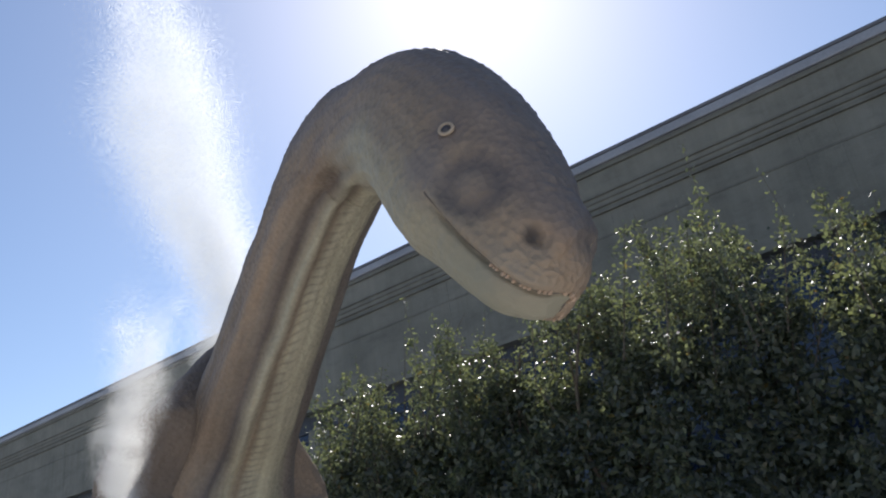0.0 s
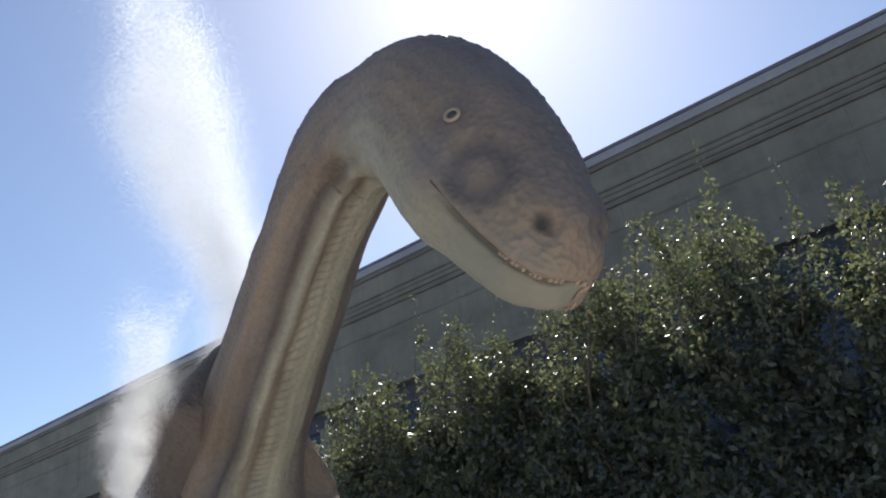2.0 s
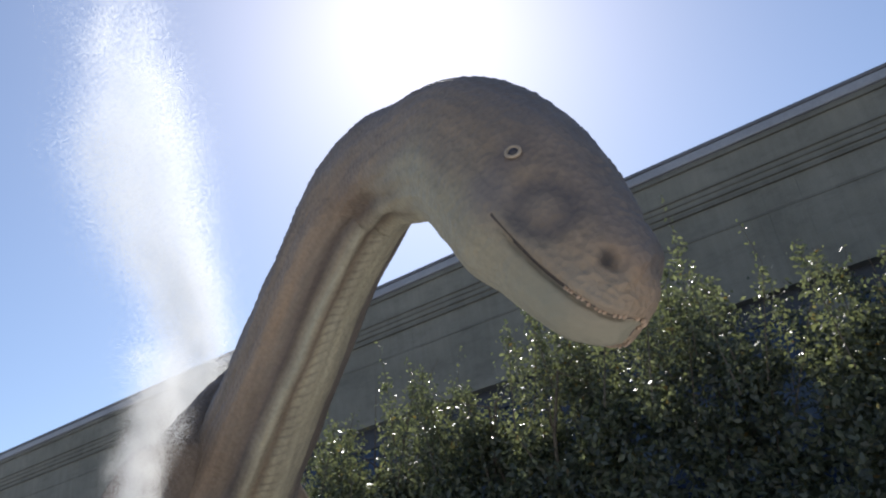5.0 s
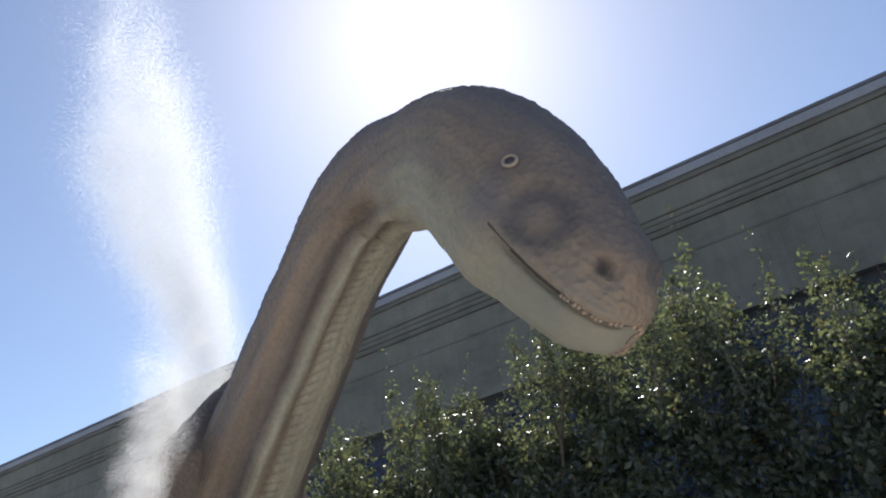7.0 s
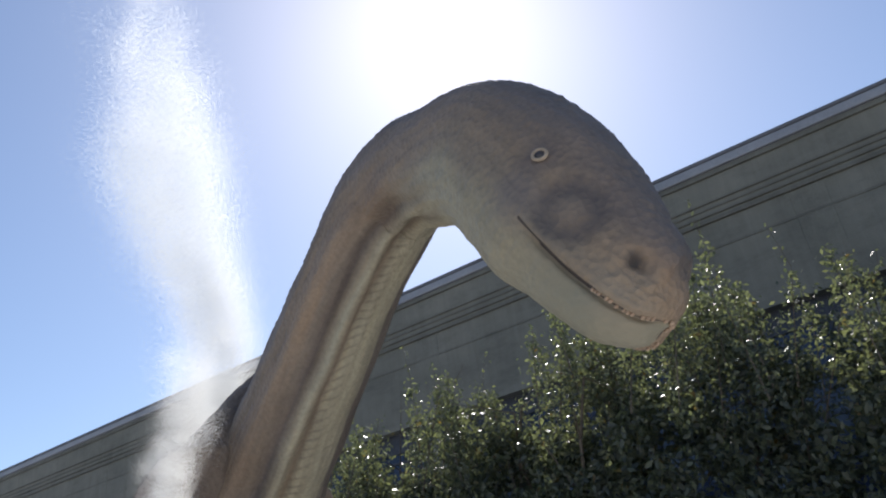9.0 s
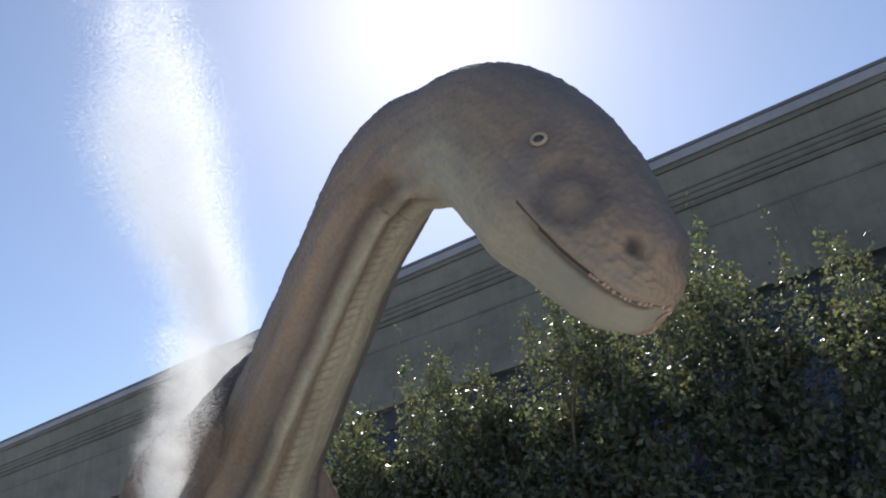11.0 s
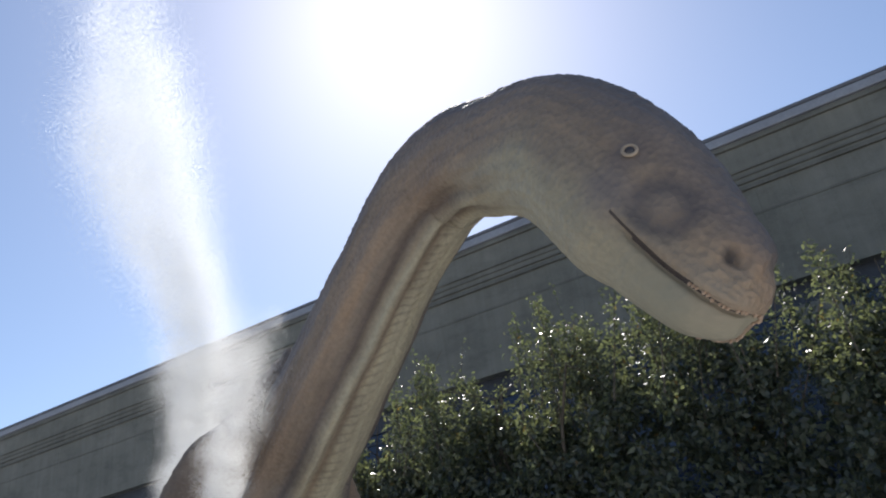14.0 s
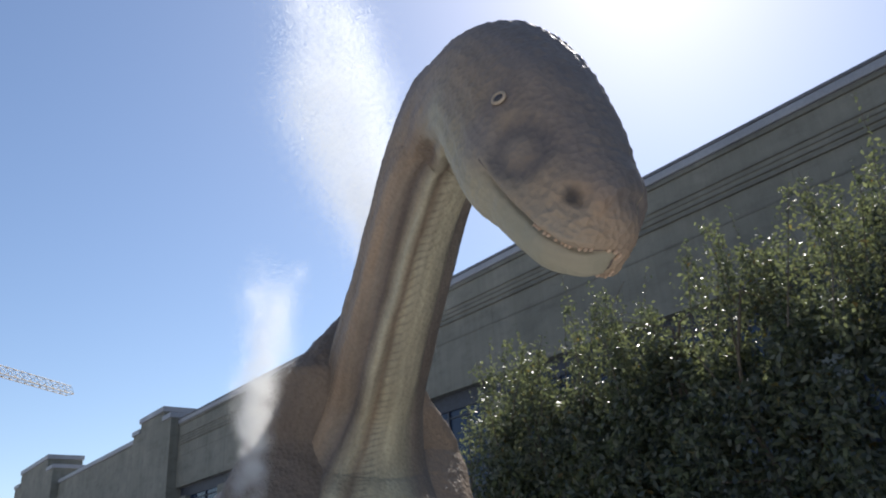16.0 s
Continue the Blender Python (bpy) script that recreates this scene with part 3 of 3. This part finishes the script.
def shrub(u0, u1, seed, label, clumps, shoots):
    rng = np.random.default_rng(seed)
    root = tagged(new("shrub"), label, "shrub", group="shrubs along the facade")
    root.matrix_basis = Matrix.Translation(on_facade((u0 + u1) / 2, DEEP, 0))
    stems = bmesh.new()
    spots = []
    tops_u, tops_z = [t[0] for t in TOPS], [t[1] for t in TOPS]
    for _ in range(clumps):
        u = rng.uniform(u0, u1)
        top = np.interp(u, tops_u, tops_z) + 0.30 * noise.noise(Vector((u * 1.6, 3.0, 0))) + 0.16 * noise.noise(Vector((u * 5.0, 7.0, 0)))
        h = rng.random() ** 0.62
        z = 0.35 + (top - 1.0) * h
        if z > 3.3 and noise.noise(Vector((u * 1.15, z * 1.0, 9))) < -0.12:
            continue
        reach = 1.25 * math.sqrt(max(0.04, 1 - (h * 0.93) ** 3.0)) * (0.85 + 0.3 * noise.noise(Vector((u * 0.9, z * 0.9, 5))))
        d = DEEP + reach * (1 - 2 * rng.random() ** 1.6)
        spots.append((u, d, z, rng.uniform(0.16, 0.30)))
    for k in range(shoots):
        # upright canes, leafy along their upper part
        u = u0 + 0.05 + (u1 - u0 - 0.1) * (k + rng.random()) / shoots
        tuft = noise.noise(Vector((u * 2.1, 4.4, 0)))
        if tuft < -0.10 and rng.random() < 0.8:
            continue
        top = np.interp(u, tops_u, tops_z) + 0.28 * tuft + rng.normal(0, 0.14)
        d = DEEP + rng.uniform(-1.1, 1.1)
        length = rng.uniform(1.0, 1.9)
        tip = np.array([u, d, top + 0.35 * rng.random() ** 2.5])
        base = tip - np.array([rng.normal(0, 0.20), rng.normal(0, 0.15), 1.0]) * length
        rod(stems, on_facade(*base), on_facade(*tip), 0.011, 0.003, 4)
        whip = rng.random() < 0.3
        if whip:
            far = tip + np.array([rng.normal(0, 0.10), rng.normal(0, 0.1), rng.uniform(0.25, 0.6)])
            rod(stems, on_facade(*tip), on_facade(*far), 0.004, 0.002, 4)
            for f in np.linspace(0.1, 1, 6):
                spots.append((*(tip + (far - tip) * f), -0.03))
        for f in np.arange(0, 1, 0.085):
            p = base + (tip - base) * f
            spots.append((*p, -(0.05 + 0.11 * math.sin(math.pi * min(1, 0.25 + 0.75 * f)) * (1 - 0.6 * f))))
    centres, sizes = [], []
    for u, d, z, r in spots:
        if r < 0:
            k = 2 if r == -0.03 else 20
            offs = rng.normal(0, -r, (k, 3))
        else:
            k = 34
            offs = rng.normal(0, 1, (k, 3))
            offs *= (r * rng.random(k) ** 0.4 / np.linalg.norm(offs, axis=1))[:, None]
        centres.append(np.array([u, d, z]) + offs)
        sizes.append(rng.uniform(0.036, 0.068, k) if r > 0 else rng.uniform(0.024, 0.044, k))
    centres, sizes = np.concatenate(centres), np.concatenate(sizes)
    m = np.array(FACADE)
    centres = centres @ m[:3, :3].T + m[:3, 3]
    n = len(centres)
    a = rng.normal(0, 1, (n, 3))
    a[:, 2] -= 0.35
    a /= np.linalg.norm(a, axis=1)[:, None]
    b = np.cross(a, rng.normal(0, 1, (n, 3)))
    b /= np.linalg.norm(b, axis=1)[:, None]
    c = np.cross(a, b)
    s = sizes[:, None]
    # leaf: stalk end, two sides raised along a fold, tip
    pts = np.stack([centres - a * s, centres + b * s * 0.55 + c * s * 0.16, centres + a * s * 1.15 - c * s * 0.12, centres - b * s * 0.55 + c * s * 0.16], 1).reshape(-1, 3)
    idx = np.arange(n)[:, None] * 4
    tris = np.concatenate([idx + [0, 1, 2], idx + [0, 2, 3]], 1).reshape(-1, 3)
    me = bpy.data.meshes.new("foliage")
    me.from_pydata(pts.tolist(), [], tris.tolist())
    smooth(me)
    leaves = hang("foliage", me, M_LEAF, root)
    leaves["kind"] = "stuff"
    for k in range(7):
        u, d = rng.uniform(u0 + 0.3, u1 - 0.3), DEEP + rng.uniform(-0.5, 0.5)
        p = np.array([u, d, 0.0])
        r = rng.uniform(0.05, 0.09)
        for j in range(6):
            q = p + np.array([rng.normal(0, 0.16), rng.normal(0, 0.12), np.interp(u, tops_u, tops_z) / 6.6])
            rod(stems, on_facade(*p), on_facade(*q), r, r * 0.78, 7)
            if j > 1:
                rod(stems, on_facade(*q), on_facade(*(q + rng.normal(0, 0.45, 3) + [0, 0, 0.4])), r * 0.5, r * 0.15, 5)
            p, r = q, r * 0.78
    part("branchwork", stems, M_BARK, root, "thin brown branching stems")["kind"] = "stuff"


shrub(5.2, 9.5, 11, "dense green leafy shrub with sunlit tips beside the facade", 1000, 105)
shrub(-0.3, 5.3, 12, "tall dark green shrub with long upright shoots by the facade", 1200, 130)
shrub(-9.0, -0.2, 13, "broad dense shrub with deep shade below its lit top", 1300, 130)

# ---------------------------------------------------------------- tower crane far off
crane = tagged(new("tower_crane"), "distant yellow lattice tower crane, jib over the roofs", "crane")
FAR = 150.0
tip = Vector((-0.7715, 0.5931, 0.0)).normalized() * FAR
tip.z = 1.4 + FAR * 0.2303 / math.hypot(0.7715, 0.5931)
way = Vector((0.207, -0.978, 0)).normalized()
foot = tip + way * 52


def truss(name, a, b, wide, bays, parent):
    bm = bmesh.new()
    a, b = Vector(a), Vector(b)
    x = (b - a).normalized()
    y = x.cross(Vector((0, 0, 1) if abs(x.z) < 0.9 else (0, 1, 0))).normalized()
    z = x.cross(y)
    corners = [y * wide / 2 + z * wide * 0.45, -y * wide / 2 + z * wide * 0.45, -z * wide * 0.5] if abs(x.z) < 0.9 else [(y * i + z * j) * wide / 2 for i, j in ((1, 1), (1, -1), (-1, -1), (-1, 1))]
    for k in range(len(corners)):
        rod(bm, a + corners[k], b + corners[k], 0.075, 0.075, 4)
    for i in range(bays):
        p, q = a + (b - a) * i / bays, a + (b - a) * (i + 1) / bays
        for k in range(len(corners)):
            rod(bm, p + corners[k], q + corners[(k + 1) % len(corners)], 0.04, 0.04, 4)
            rod(bm, p + corners[k], p + corners[(k + 1) % len(corners)], 0.04, 0.04, 4)
    part(name, bm, M_STEEL, parent)


truss("jib", tip, foot + way * 14, 1.6, 40, crane)
truss("mast", (foot.x, foot.y, 0), (foot.x, foot.y, tip.z - 1.0), 2.0, 22, crane)
bm = bmesh.new()
box(bm, (-1.6, -1.6, -1.6), (1.6, 1.6, 1.6), Matrix.Translation(foot + way * 12 - Vector((0, 0, 2.6))), 0.1)
part("counterweight", bm, M_ROOF, crane)

# ---------------------------------------------------------------- smoke
def smoke_material():
    m, nodes, links, p = material("white_smoke")
    white, passing, both = nodes.new("ShaderNodeBsdfDiffuse"), nodes.new("ShaderNodeBsdfTranslucent"), nodes.new("ShaderNodeMixShader")
    for n in (white, passing):
        n.inputs["Color"].default_value = (0.84, 0.84, 0.825, 1)
    both.inputs["Fac"].default_value = 0.85
    links.new(white.outputs[0], both.inputs[1])
    links.new(passing.outputs[0], both.inputs[2])
    thin = nodes.new("ShaderNodeMixShader")
    thin.inputs["Fac"].default_value = 0.48
    links.new(nodes.new("ShaderNodeBsdfTransparent").outputs[0], thin.inputs[1])
    links.new(both.outputs[0], thin.inputs[2])
    links.new(thin.outputs[0], nodes["Material Output"].inputs["Surface"])
    return m


# height, sideways place, reach and share of the plume
PLUME = [(0.0, -6.4, 0.14, 0.6), (2.6, -6.1, 0.24, 1.0), (4.26, -5.72, 0.36, 1.6), (5.0, -5.57, 0.44, 1.9), (5.95, -5.47, 0.65, 2.1), (6.9, -5.47, 0.7, 2.3), (8.05, -5.78, 0.88, 2.6), (9.3, -6.21, 1.2, 2.6), (10.7, -6.56, 1.34, 2.4), (11.7, -6.76, 1.31, 1.9), (12.7, -6.96, 1.26, 1.0), (14.3, -7.26, 1.16, 0.35), (16.0, -7.46, 1.1, 0.08), (17.8, -7.76, 1.0, 0.0)]
# the low wisp beside the shoulder
WISP = [(0.0, -1.41, 0.05, 0.5), (1.6, -1.39, 0.08, 1.2), (2.3, -1.37, 0.12, 2.4), (2.5, -1.36, 0.14, 2.6), (2.7, -1.29, 0.17, 2.3), (2.85, -1.26, 0.18, 1.5), (3.0, -1.24, 0.18, 0.5), (3.15, -1.23, 0.16, 0.0)]


def smoke(rows, depth, clumps, fewest, spread, fleck, growth, seed, label, mat):
    """A column of smoke: clumps of tiny flecks about a swaying line."""
    rng = np.random.default_rng(seed)
    heights = [q[0] for q in rows]
    clouds, sizes = [], []
    while len(clouds) < clumps:
        z = rng.uniform(0, heights[-1])
        if rng.random() * 2.6 > np.interp(z, heights, [q[3] for q in rows]):
            continue
        reach = np.interp(z, heights, [q[2] for q in rows])
        sway = 0.3 * reach * noise.noise(Vector((0.0, 3.0, z * 0.66 / reach)))
        c = np.array([np.interp(z, heights, [q[1] for q in rows]) + sway + rng.uniform(-0.62, 0.62) * reach, depth + rng.uniform(-0.7, 0.7) * reach, z])
        wide = reach * rng.uniform(0.14, 0.34)
        count = int(fewest + spread * rng.random())
        clouds.append(c + np.clip(rng.normal(0, 1, (count, 3)), -2.2, 2.2) * (wide, wide, wide * 1.25))
        sizes.append(np.full((count, 1), fleck + growth * z))
    flecks, size = np.concatenate(clouds), np.concatenate(sizes)
    above = flecks[:, 2] > 0.02
    flecks, size = flecks[above], size[above]
    # the flecks lie roughly across the light
    facing = np.array([-0.07, 0.70, 0.70]) + rng.normal(0, 0.30, (len(flecks), 3))
    a = np.cross(facing, rng.normal(0, 1, (len(flecks), 3)))
    b = np.cross(a, facing)
    a, b = a / np.linalg.norm(a, axis=1)[:, None] * size, b / np.linalg.norm(b, axis=1)[:, None] * size
    me = bpy.data.meshes.new("smoke_plume")
    corners = np.stack([flecks - a - b * 0.6, flecks + a - b * 0.6, flecks + b], 1).reshape(-1)
    me.vertices.add(len(flecks) * 3)
    me.vertices.foreach_set("co", corners.astype(np.float32))
    me.loops.add(len(flecks) * 3)
    me.loops.foreach_set("vertex_index", np.arange(len(flecks) * 3, dtype=np.int32))
    me.polygons.add(len(flecks))
    me.polygons.foreach_set("loop_start", np.arange(0, len(flecks) * 3, 3, dtype=np.int32))
    me.update(calc_edges=True)
    me.materials.append(mat)
    tagged(new("smoke_plume", me), label, "smoke", kind="stuff")


M_SMOKE = smoke_material()
smoke(PLUME, 12.0, 2300, 190, 860, 0.0024, 0.00022, 5, "white drifting plume of smoke rising behind the statue", M_SMOKE)
smoke(WISP, 3.4, 420, 350, 1300, 0.00095, 0.00006, 6, "low white wisp of smoke beside the statue's shoulder", M_SMOKE)
